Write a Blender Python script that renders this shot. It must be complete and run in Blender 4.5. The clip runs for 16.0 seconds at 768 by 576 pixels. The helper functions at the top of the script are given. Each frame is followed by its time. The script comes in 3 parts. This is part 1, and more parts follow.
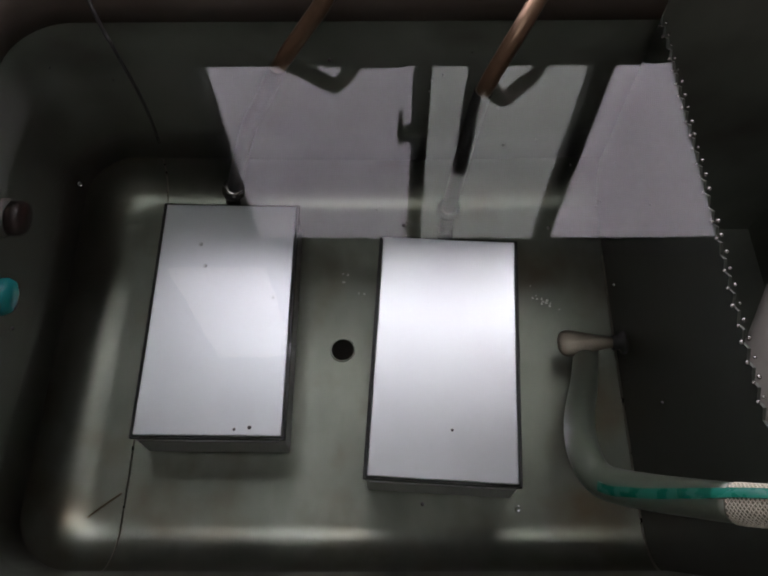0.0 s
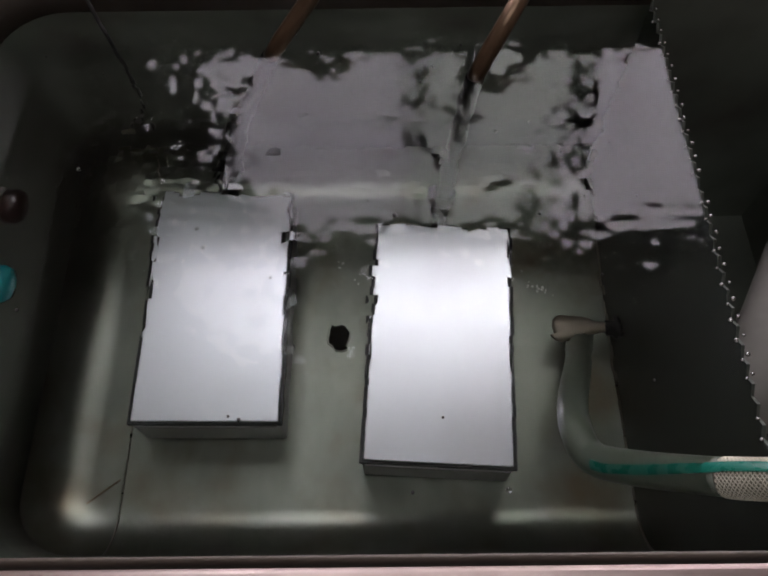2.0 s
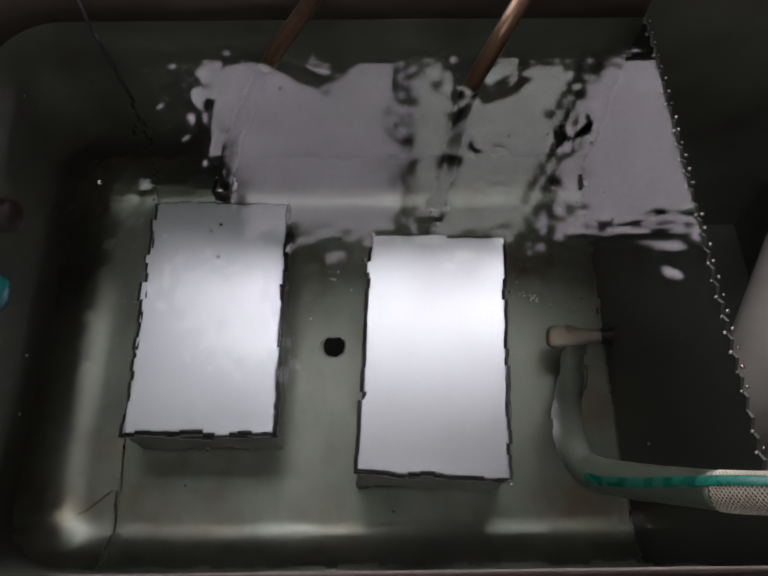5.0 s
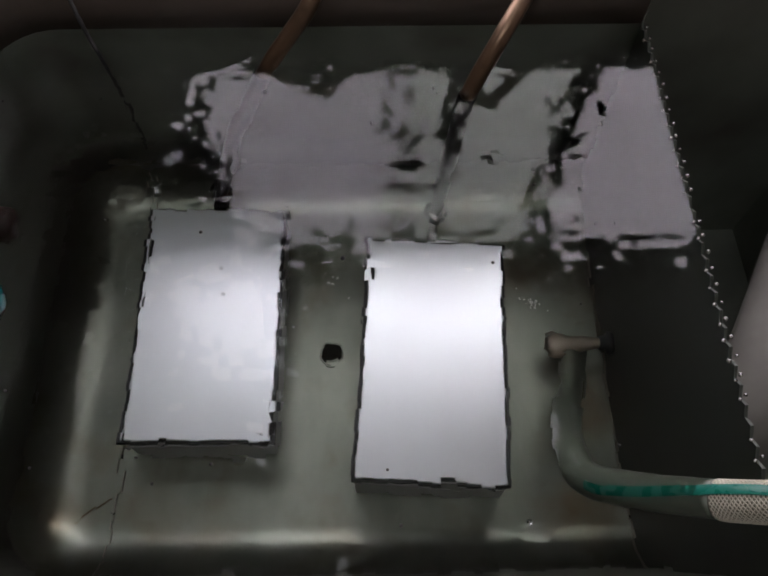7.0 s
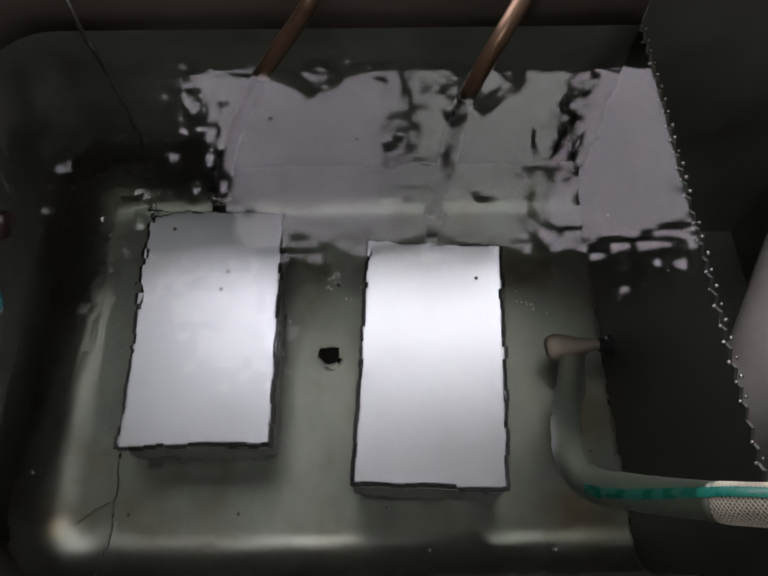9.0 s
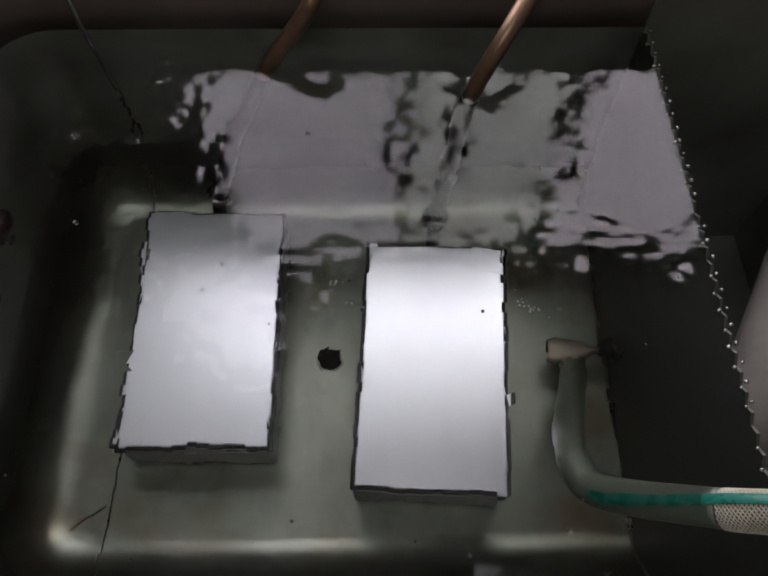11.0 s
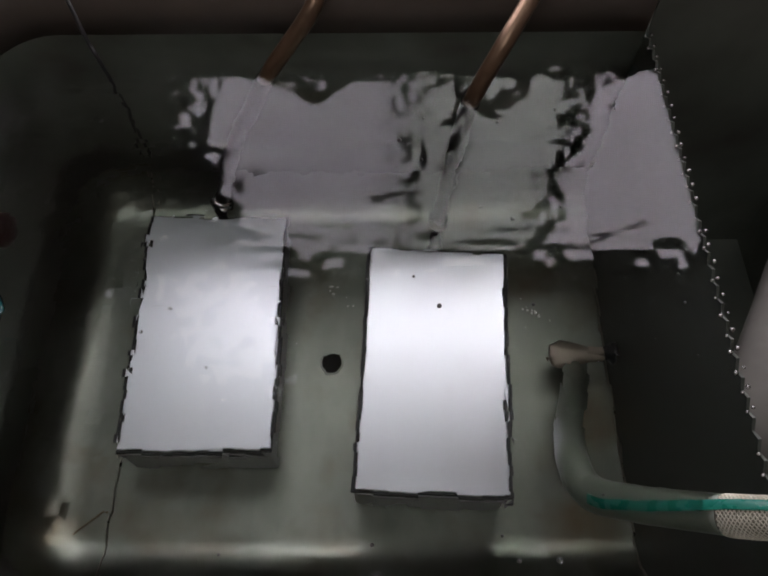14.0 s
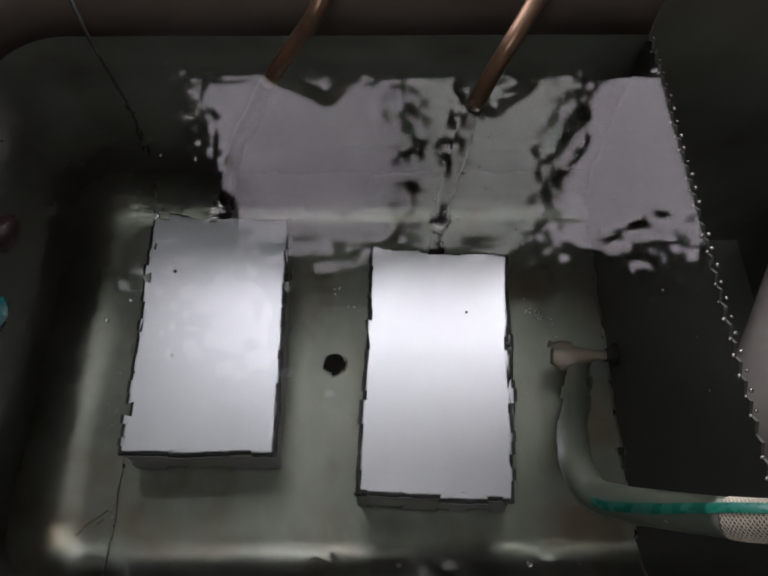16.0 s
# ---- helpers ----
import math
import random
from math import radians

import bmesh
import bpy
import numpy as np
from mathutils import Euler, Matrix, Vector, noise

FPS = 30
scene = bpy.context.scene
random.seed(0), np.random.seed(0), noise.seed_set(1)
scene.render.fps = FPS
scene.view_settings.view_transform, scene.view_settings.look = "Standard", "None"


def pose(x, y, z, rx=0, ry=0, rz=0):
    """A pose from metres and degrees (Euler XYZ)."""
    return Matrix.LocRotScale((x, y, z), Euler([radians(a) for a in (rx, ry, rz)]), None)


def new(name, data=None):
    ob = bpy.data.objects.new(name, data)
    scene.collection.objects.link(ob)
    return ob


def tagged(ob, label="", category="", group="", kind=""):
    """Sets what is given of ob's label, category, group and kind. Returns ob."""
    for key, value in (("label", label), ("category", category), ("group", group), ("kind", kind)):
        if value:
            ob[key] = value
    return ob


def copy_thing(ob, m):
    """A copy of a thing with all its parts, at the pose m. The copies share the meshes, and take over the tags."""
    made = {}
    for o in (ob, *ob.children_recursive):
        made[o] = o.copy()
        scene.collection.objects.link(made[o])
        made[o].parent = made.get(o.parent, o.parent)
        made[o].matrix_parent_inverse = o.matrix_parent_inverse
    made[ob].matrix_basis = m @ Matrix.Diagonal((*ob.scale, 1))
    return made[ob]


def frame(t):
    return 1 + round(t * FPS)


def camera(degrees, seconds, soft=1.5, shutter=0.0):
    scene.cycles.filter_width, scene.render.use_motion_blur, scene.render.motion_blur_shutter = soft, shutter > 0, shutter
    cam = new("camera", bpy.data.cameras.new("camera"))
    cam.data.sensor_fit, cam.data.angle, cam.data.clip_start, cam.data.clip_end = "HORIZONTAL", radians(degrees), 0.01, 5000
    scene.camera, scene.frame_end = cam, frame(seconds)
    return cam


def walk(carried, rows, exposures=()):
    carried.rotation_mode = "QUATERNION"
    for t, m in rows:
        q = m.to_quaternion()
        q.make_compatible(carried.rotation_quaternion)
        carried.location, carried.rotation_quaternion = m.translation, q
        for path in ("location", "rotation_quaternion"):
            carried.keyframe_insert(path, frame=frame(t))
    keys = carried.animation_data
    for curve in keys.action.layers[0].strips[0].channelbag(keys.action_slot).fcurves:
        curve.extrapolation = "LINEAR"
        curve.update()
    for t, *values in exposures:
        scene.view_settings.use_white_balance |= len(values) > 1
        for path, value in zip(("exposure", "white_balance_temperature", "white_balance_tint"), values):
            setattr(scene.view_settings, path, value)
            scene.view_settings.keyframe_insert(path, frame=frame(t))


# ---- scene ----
# ---- camera ----
cam = camera(57.9, 16.0, soft=2.0)
PATH = [
    (0.0, pose(0.0005, 0.0003, 0.4004, 27.51, 0.37, -0.01)),
    (0.5, pose(0.0016, -0.0005, 0.4000, 27.29, 0.44, -0.29)),
    (1.0, pose(0.0017, -0.0040, 0.4002, 27.22, 0.40, -0.55)),
    (1.5, pose(0.0029, -0.0082, 0.4004, 27.23, 0.46, -0.60)),
    (2.0, pose(0.0041, -0.0107, 0.4004, 27.28, 0.52, -0.48)),
    (2.5, pose(0.0041, -0.0114, 0.4007, 27.36, 0.47, -0.46)),
    (3.0, pose(0.0042, -0.0115, 0.4006, 27.53, 0.38, -0.49)),
    (3.5, pose(0.0029, -0.0102, 0.4015, 27.54, 0.16, -0.59)),
    (4.0, pose(0.0011, -0.0083, 0.4028, 27.43, -0.05, -0.74)),
    (6.5, pose(0.0038, -0.0028, 0.4027, 27.87, -0.02, -0.70)),
    (7.0, pose(0.0037, -0.0019, 0.4030, 27.83, 0.00, -0.86)),
    (7.5, pose(0.0015, -0.0011, 0.4035, 27.80, -0.25, -0.85)),
    (8.0, pose(0.0016, -0.0007, 0.4024, 27.87, -0.30, -0.73)),
    (8.5, pose(0.0036, -0.0003, 0.4008, 27.95, -0.09, -0.87)),
    (9.0, pose(0.0029, -0.0014, 0.4011, 28.06, -0.13, -1.01)),
    (11.5, pose(0.0019, 0.0005, 0.3960, 28.32, -0.30, -0.68)),
    (12.0, pose(0.0018, 0.0001, 0.3987, 28.30, -0.24, -0.77)),
    (12.5, pose(0.0021, 0.0000, 0.4004, 28.27, -0.21, -0.75)),
    (13.0, pose(0.0029, 0.0012, 0.3995, 28.30, -0.13, -0.73)),
    (13.5, pose(0.0043, 0.0016, 0.3972, 28.46, -0.00, -0.62)),
    (14.0, pose(0.0046, 0.0013, 0.3970, 28.55, 0.02, -0.54)),
    (14.5, pose(0.0040, 0.0016, 0.3989, 28.50, 0.05, -0.65)),
    (15.0, pose(0.0029, 0.0017, 0.3987, 28.54, -0.04, -0.61)),
    (15.5, pose(0.0006, 0.0023, 0.3986, 28.52, -0.24, -0.53)),
    (16.0, pose(-0.0011, 0.0042, 0.4002, 28.32, -0.27, -0.63)),
]
walk(cam, PATH)

# ---- world and light ----
world = bpy.data.worlds.new("world")
scene.world = world
world.use_nodes = True
world.node_tree.nodes["Background"].inputs[0].default_value = (0.5, 0.45, 0.5, 1)
world.node_tree.nodes["Background"].inputs[1].default_value = 0.02


# ---- helpers of this scene ----
def part(name, bm, material, parent=None, label="", smooth=False):
    me = bpy.data.meshes.new(name)
    bmesh.ops.recalc_face_normals(bm, faces=bm.faces)
    bm.to_mesh(me)
    bm.free()
    if smooth:
        for p in me.polygons:
            p.use_smooth = True
    me.materials.append(material)
    ob = new(name, me)
    if parent:
        ob.parent = parent
    if label:
        ob["label"] = label
    return ob


def empty(name, m=None):
    ob = new(name)
    if m is not None:
        ob.matrix_basis = m
    return ob


def box(bm, x0, x1, y0, y1, z0, z1, bevel=0.0, seg=2):
    made = bmesh.ops.create_cube(bm, size=1.0)
    vs = made["verts"]
    for v in vs:
        v.co = Vector((x0 + (v.co.x + 0.5) * (x1 - x0), y0 + (v.co.y + 0.5) * (y1 - y0), z0 + (v.co.z + 0.5) * (z1 - z0)))
    if bevel > 0:
        es = list({e for v in vs for e in v.link_edges})
        bmesh.ops.bevel(bm, geom=es, offset=bevel, segments=seg, profile=0.5, affect="EDGES")
    return bm


def smooth_path(points, steps):
    """Catmull-Rom through the points."""
    pts = [Vector(p) for p in points]
    pts = [pts[0] * 2 - pts[1]] + pts + [pts[-1] * 2 - pts[-2]]
    out = []
    for i in range(1, len(pts) - 2):
        a, b, c, d = pts[i - 1:i + 3]
        for k in range(steps):
            t = k / steps
            out.append(0.5 * ((2 * b) + (c - a) * t + (2 * a - 5 * b + 4 * c - d) * t * t + (3 * b - a - 3 * c + d) * t ** 3))
    out.append(pts[-2].copy())
    return out


def frames_along(path):
    ways = [(path[min(i + 1, len(path) - 1)] - path[max(i - 1, 0)]).normalized() for i in range(len(path))]
    side = ways[0].orthogonal().normalized()
    out = []
    for p, w in zip(path, ways):
        side = (side - w * side.dot(w)).normalized()
        out.append((p, side.copy(), w.cross(side).normalized(), w))
    return out


def tube(bm, path, radius, sides=16, caps=True):
    rings = []
    for i, (p, u, v, w) in enumerate(frames_along(path)):
        r = radius(i / (len(path) - 1)) if callable(radius) else radius
        rings.append([bm.verts.new(p + (u * math.cos(a) + v * math.sin(a)) * r) for a in (2 * math.pi * k / sides for k in range(sides))])
    for a, b in zip(rings, rings[1:]):
        for k in range(sides):
            bm.faces.new((a[k], a[(k + 1) % sides], b[(k + 1) % sides], b[k]))
    if caps:
        bm.faces.new(rings[0][::-1])
        bm.faces.new(rings[-1])
    return bm


def lathe(bm, profile, sides=24, m=None):
    """A turned form about z from (radius, z) pairs."""
    rings = []
    for r, z in profile:
        ring = []
        for k in range(sides):
            a = 2 * math.pi * k / sides
            co = Vector((r * math.cos(a), r * math.sin(a), z))
            ring.append(bm.verts.new(m @ co if m is not None else co))
        rings.append(ring)
    for a, b in zip(rings, rings[1:]):
        for k in range(sides):
            bm.faces.new((a[k], a[(k + 1) % sides], b[(k + 1) % sides], b[k]))
    bm.faces.new(rings[0][::-1])
    bm.faces.new(rings[-1])
    return bm


# ---- materials ----
def surface(name, a, b, scale=20.0, rough=(0.3, 0.5), metal=0.0, bump=0.1, bump_scale=200.0, stretch=(1, 1, 1), blotch=None, blotch_scale=8.0, spec=0.5):
    """Two tones mixed by grain, blotches of a third tone, and fine relief."""
    m = bpy.data.materials.new(name)
    m.use_nodes = True
    nt = m.node_tree
    N, K = nt.nodes, nt.links
    bsdf = N["Principled BSDF"]
    tc = N.new("ShaderNodeTexCoord")
    mp = N.new("ShaderNodeMapping")
    mp.inputs["Scale"].default_value = stretch
    K.new(tc.outputs["Object"], mp.inputs["Vector"])
    n1 = N.new("ShaderNodeTexNoise")
    n1.inputs["Scale"].default_value, n1.inputs["Detail"].default_value = scale, 4
    K.new(mp.outputs[0], n1.inputs["Vector"])
    ramp = N.new("ShaderNodeValToRGB")
    ramp.color_ramp.elements[0].position, ramp.color_ramp.elements[1].position = 0.2, 0.8
    ramp.color_ramp.elements[0].color, ramp.color_ramp.elements[1].color = (*a, 1), (*b, 1)
    K.new(n1.outputs["Fac"], ramp.inputs[0])
    colour = ramp.outputs[0]
    if blotch:
        n2 = N.new("ShaderNodeTexNoise")
        n2.inputs["Scale"].default_value, n2.inputs["Detail"].default_value = blotch_scale, 4
        K.new(tc.outputs["Object"], n2.inputs["Vector"])
        r2 = N.new("ShaderNodeMapRange")
        r2.inputs[1].default_value, r2.inputs[2].default_value = 0.5, 0.75
        K.new(n2.outputs["Fac"], r2.inputs[0])
        mix = N.new("ShaderNodeMix")
        mix.data_type = "RGBA"
        K.new(r2.outputs[0], mix.inputs[0])
        K.new(colour, mix.inputs[6])
        mix.inputs[7].default_value = (*blotch, 1)
        colour = mix.outputs[2]
    K.new(colour, bsdf.inputs["Base Color"])
    rr = N.new("ShaderNodeMapRange")
    rr.inputs[3].default_value, rr.inputs[4].default_value = rough
    K.new(n1.outputs["Fac"], rr.inputs[0])
    K.new(rr.outputs[0], bsdf.inputs["Roughness"])
    bsdf.inputs["Metallic"].default_value = metal
    bsdf.inputs["Specular IOR Level"].default_value = spec
    if bump:
        n3 = N.new("ShaderNodeTexNoise")
        n3.inputs["Scale"].default_value, n3.inputs["Detail"].default_value = bump_scale, 3
        K.new(mp.outputs[0], n3.inputs["Vector"])
        bp = N.new("ShaderNodeBump")
        bp.inputs["Strength"].default_value, bp.inputs["Distance"].default_value = bump, 0.0006
        K.new(n3.outputs["Fac"], bp.inputs["Height"])
        K.new(bp.outputs[0], bsdf.inputs["Normal"])
    return m


def glow(name, colour, strength):
    m = bpy.data.materials.new(name)
    m.use_nodes = True
    nt = m.node_tree
    bsdf = nt.nodes["Principled BSDF"]
    tc = nt.nodes.new("ShaderNodeTexCoord")
    no = nt.nodes.new("ShaderNodeTexNoise")
    no.inputs["Scale"].default_value, no.inputs["Detail"].default_value = 3.0, 2
    nt.links.new(tc.outputs["Object"], no.inputs["Vector"])
    mr = nt.nodes.new("ShaderNodeMapRange")
    mr.inputs[3].default_value, mr.inputs[4].default_value = strength * 0.8, strength * 1.2
    nt.links.new(no.outputs["Fac"], mr.inputs[0])
    bsdf.inputs["Base Color"].default_value = (0.8, 0.8, 0.8, 1)
    bsdf.inputs["Emission Color"].default_value = (*colour, 1)
    nt.links.new(mr.outputs[0], bsdf.inputs["Emission Strength"])
    return m


def clear(name, colour, ior=1.333, rough=0.0, ripple=0.0):
    m = bpy.data.materials.new(name)
    m.use_nodes = True
    b = m.node_tree.nodes["Principled BSDF"]
    b.inputs["Base Color"].default_value = (*colour, 1)
    b.inputs["Roughness"].default_value, b.inputs["IOR"].default_value = rough, ior
    b.inputs["Transmission Weight"].default_value = 1.0
    if ripple:
        N, K = m.node_tree.nodes, m.node_tree.links
        geo = N.new("ShaderNodeNewGeometry")
        no = N.new("ShaderNodeTexNoise")
        no.inputs["Scale"].default_value, no.inputs["Detail"].default_value = 130, 1
        K.new(geo.outputs["Position"], no.inputs["Vector"])
        bp = N.new("ShaderNodeBump")
        bp.inputs["Strength"].default_value, bp.inputs["Distance"].default_value = 1.0, ripple
        K.new(no.outputs["Fac"], bp.inputs["Height"])
        K.new(bp.outputs[0], b.inputs["Normal"])
    return m


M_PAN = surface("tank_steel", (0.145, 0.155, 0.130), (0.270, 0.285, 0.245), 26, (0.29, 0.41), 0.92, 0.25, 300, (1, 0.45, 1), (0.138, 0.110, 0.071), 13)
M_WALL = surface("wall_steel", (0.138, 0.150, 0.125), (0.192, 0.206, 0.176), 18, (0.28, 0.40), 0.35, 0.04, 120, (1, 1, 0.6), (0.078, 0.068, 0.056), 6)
# wall steel above the water; the brown light on it is in the colour
M_UPPER = surface("brown_lit_steel", (0.085, 0.068, 0.056), (0.125, 0.10, 0.083), 14, (0.45, 0.65), 0.1, 0.1, 150, (1, 1, 1), (0.075, 0.062, 0.052), 9)
# the tank's steel again, darkened: the weir's shade is in the colour
M_WEIR = surface("shaded_weir_steel", (0.052, 0.058, 0.050), (0.074, 0.082, 0.070), 18, (0.45, 0.6), 0.3, 0.08, 160, (1, 1, 0.6), (0.030, 0.027, 0.022), 6, spec=0.3)
# plain steel; the pinkish reflection on the rim is painted into its tones
M_RIM = surface("pink_sheen_steel", (0.62, 0.47, 0.45), (0.70, 0.55, 0.52), 40, (0.22, 0.38), 0.9, 0.15, 300, (0.1, 1, 1))
M_WELD = surface("weld", (0.28, 0.26, 0.22), (0.36, 0.34, 0.29), 120, (0.2, 0.4), 0.9, 0.4, 500)
M_STAIN = surface("heat_stain", (0.12, 0.085, 0.05), (0.17, 0.13, 0.08), 150, (0.35, 0.5), 0.6, 0.4, 500)
M_PLATE = surface("satin_plate", (0.80, 0.815, 0.87), (0.85, 0.865, 0.92), 60, (0.31, 0.36), 0.96, 0.04, 600, (1, 0.05, 1), (0.76, 0.77, 0.82), 14)
def brush(m, amount):
    """Brushed lengthwise: highlights spread across."""
    N, K = m.node_tree.nodes, m.node_tree.links
    b = N["Principled BSDF"]
    b.inputs["Anisotropic"].default_value = amount
    tg = N.new("ShaderNodeCombineXYZ")
    tg.inputs[0].default_value = 1.0
    K.new(tg.outputs[0], b.inputs["Tangent"])


brush(M_PLATE, 0.4)
M_BOX = surface("box_side", (0.24, 0.23, 0.24), (0.30, 0.29, 0.30), 40, (0.35, 0.5), 0.4, 0.1, 300)
M_GASKET = surface("black_gasket", (0.012, 0.011, 0.013), (0.02, 0.019, 0.022), 60, (0.4, 0.6), 0, 0.2, 400)
M_COPPER = surface("copper", (0.15, 0.092, 0.058), (0.22, 0.145, 0.095), 30, (0.25, 0.45), 0.8, 0.15, 250, (1, 1, 0.2), (0.11, 0.075, 0.05), 40)
M_CHROME = surface("chrome", (0.42, 0.41, 0.40), (0.48, 0.47, 0.46), 60, (0.12, 0.22), 1.0, 0.05, 300)
M_BEAD = surface("wet_bead", (0.20, 0.19, 0.19), (0.30, 0.29, 0.28), 60, (0.10, 0.18), 0.8, 0.05, 300)
M_BRASSY = surface("spout_brass", (0.26, 0.215, 0.17), (0.32, 0.27, 0.22), 60, (0.3, 0.45), 0.4, 0.1, 300)
M_HOSE = surface("hose_plastic", (0.095, 0.112, 0.088), (0.12, 0.135, 0.105), 30, (0.25, 0.4), 0, 0.03, 200)
M_DRY = surface("dry_hose_plastic", (0.13, 0.125, 0.092), (0.17, 0.162, 0.12), 30, (0.2, 0.35), 0, 0.03, 200)
M_BRAID = surface("hose_braid", (0.50, 0.47, 0.38), (0.58, 0.55, 0.45), 200, (0.3, 0.5), 0, 0.1, 400)
M_STRIPE = surface("green_stripe", (0.006, 0.12, 0.085), (0.008, 0.15, 0.11), 80, (0.2, 0.35), 0, 0.05, 200)
M_BLACK = surface("black_rubber", (0.012, 0.012, 0.012), (0.025, 0.024, 0.024), 90, (0.4, 0.6), 0, 0.3, 300)
M_TEAL = surface("teal_plastic", (0.006, 0.16, 0.17), (0.01, 0.22, 0.23), 30, (0.15, 0.3), 0, 0.05, 200)
M_RED = surface("dark_red_plastic", (0.012, 0.003, 0.003), (0.02, 0.004, 0.004), 30, (0.3, 0.45), 0, 0.05, 200)
M_GREYPVC = surface("grey_pvc", (0.13, 0.12, 0.11), (0.17, 0.16, 0.145), 50, (0.6, 0.75), 0, 0.1, 250, spec=0.2)
M_ROOM = surface("brown_wall", (0.29, 0.25, 0.215), (0.37, 0.32, 0.28), 4, (0.7, 0.9), 0, 0.4, 60)
M_FLOOR = surface("concrete", (0.10, 0.095, 0.09), (0.15, 0.14, 0.13), 6, (0.6, 0.9), 0, 0.5, 90)
M_FRAME = surface("dark_frame", (0.02, 0.018, 0.017), (0.035, 0.03, 0.03), 20, (0.4, 0.6), 0, 0.2, 150)
M_HOLE = surface("drain_dark", (0.002, 0.002, 0.002), (0.004, 0.004, 0.004), 60, (0.7, 0.9), 0, 0.2, 200, spec=0.1)
M_SLEEVE = surface("grey_sleeve", (0.022, 0.020, 0.020), (0.036, 0.032, 0.031), 60, (0.55, 0.7), 0, 0.2, 300, spec=0.2)
M_WATER = clear("water", (0.94, 0.98, 0.94), ripple=0.000012)
M_BUBBLE = clear("bubble", (0.9, 0.9, 0.9), 1.2)
M_SPECK = surface("dark_speck", (0.03, 0.028, 0.03), (0.06, 0.055, 0.05), 300, (0.3, 0.5), 0, 0.1, 400)
# pale tone that paints the glints on the pan
M_GLINT = surface("glint_chip", (0.50, 0.50, 0.46), (0.66, 0.66, 0.61), 300, (0.3, 0.5), 0, 0.3, 500)

# ---- the room ----
X0, X1, Y0, Y1, ZF, ZC = -1.6, 1.6, -1.8, 0.80, -0.345, 2.1
WX0, WX1, WZ0, WZ1 = -0.288, 0.75, 0.12, 0.93   # window opening in the far wall


def room():
    def slab(name, label, mat, *b):
        ob = part(name, box(bmesh.new(), *b), mat)
        tagged(ob, label, name.split("_")[0], kind="structure")
        return ob
    slab("floor", "stained grey concrete floor under the tank", M_FLOOR, X0, X1, Y0, Y1 + 0.12, ZF - 0.1, ZF)
    slab("ceiling", "dim brownish painted ceiling", M_ROOM, X0, X1, Y0, Y1 + 0.12, ZC, ZC + 0.1)
    slab("wall_west", "dim brown plastered wall", M_ROOM, X0 - 0.1, X0, Y0, Y1 + 0.12, ZF, ZC)
    slab("wall_east", "dim brown plastered wall", M_ROOM, X1, X1 + 0.1, Y0, Y1 + 0.12, ZF, ZC)
    slab("wall_south", "dim brown plastered wall", M_ROOM, X0, X1, Y0 - 0.1, Y0, ZF, ZC)
    bm = bmesh.new()
    box(bm, X0, WX0, Y1, Y1 + 0.12, ZF, ZC)
    box(bm, WX1, X1, Y1, Y1 + 0.12, ZF, ZC)
    box(bm, WX0, WX1, Y1, Y1 + 0.12, ZF, WZ0)
    box(bm, WX0, WX1, Y1, Y1 + 0.12, WZ1, ZC)
    tagged(part("wall_north", bm, M_ROOM), "brown plastered wall with a wide bright window", "wall", kind="structure")
    win = tagged(empty("window_1", pose(0, Y1, 0)), "wide frosted window with dark upright bars, daylit", "window", kind="structure")
    fr = bmesh.new()
    box(fr, WX0 - 0.03, WX0, -0.012, 0.05, WZ0 - 0.03, WZ1 + 0.03, 0.003)
    box(fr, WX1, WX1 + 0.03, -0.012, 0.05, WZ0 - 0.03, WZ1 + 0.03, 0.003)
    box(fr, WX0, WX1, -0.012, 0.05, WZ1, WZ1 + 0.03, 0.003)
    box(fr, WX0, WX1, -0.012, 0.05, WZ0 - 0.03, WZ0, 0.003)
    part("window_frame", fr, M_FRAME, win)
    for x in (0.0575, 0.335):
        bar = part("mullion", box(bmesh.new(), x - (0.011 if x < 0.1 else 0.016), x + (0.011 if x < 0.1 else 0.016), -0.010, 0.045, WZ0 + 0.001, WZ1 - 0.001, 0.003), M_FRAME, win)
        if x < 0.1:
            lt = bmesh.new()
            box(lt, x - 0.036, x - 0.009, -0.026, -0.011, 0.51, 0.545, 0.006)
            box(lt, x - 0.040, x - 0.031, -0.034, -0.018, 0.47, 0.545, 0.004)
            part("latch", lt, M_FRAME, win, "dark window latch")
    for a, b, col, s in ((WX0, 0.043, (0.95, 0.87, 0.98), 5.3), (0.072, 0.320, (0.98, 0.98, 0.96), 4.7), (0.350, WX1, (0.97, 0.88, 0.98), 6.6)):
        part("pane", box(bmesh.new(), a + 0.001, b - 0.001, 0.020, 0.026, WZ0 + 0.001, WZ1 - 0.001), glow("daylit_frosted_glass", col, s), win, "bright frosted glass pane")


def ceiling_fill():
    # added fill panel, kept where the water doesn't mirror it to the camera
    c = tagged(empty("ceiling_fill", pose(-0.10, -0.43, ZC)), "unseen broad white ceiling panel, added as fill light", "ceiling light")
    part("frame", box(bmesh.new(), -0.74, 0.74, -0.58, 0.58, -0.03, -0.001, 0.004), M_FRAME, c)
    part("diffuser", box(bmesh.new(), -0.70, 0.70, -0.54, 0.54, -0.038, -0.0305, 0.002), glow("fill_diffuser", (0.98, 0.97, 1.0), 2.0), c, "glowing white diffuser")


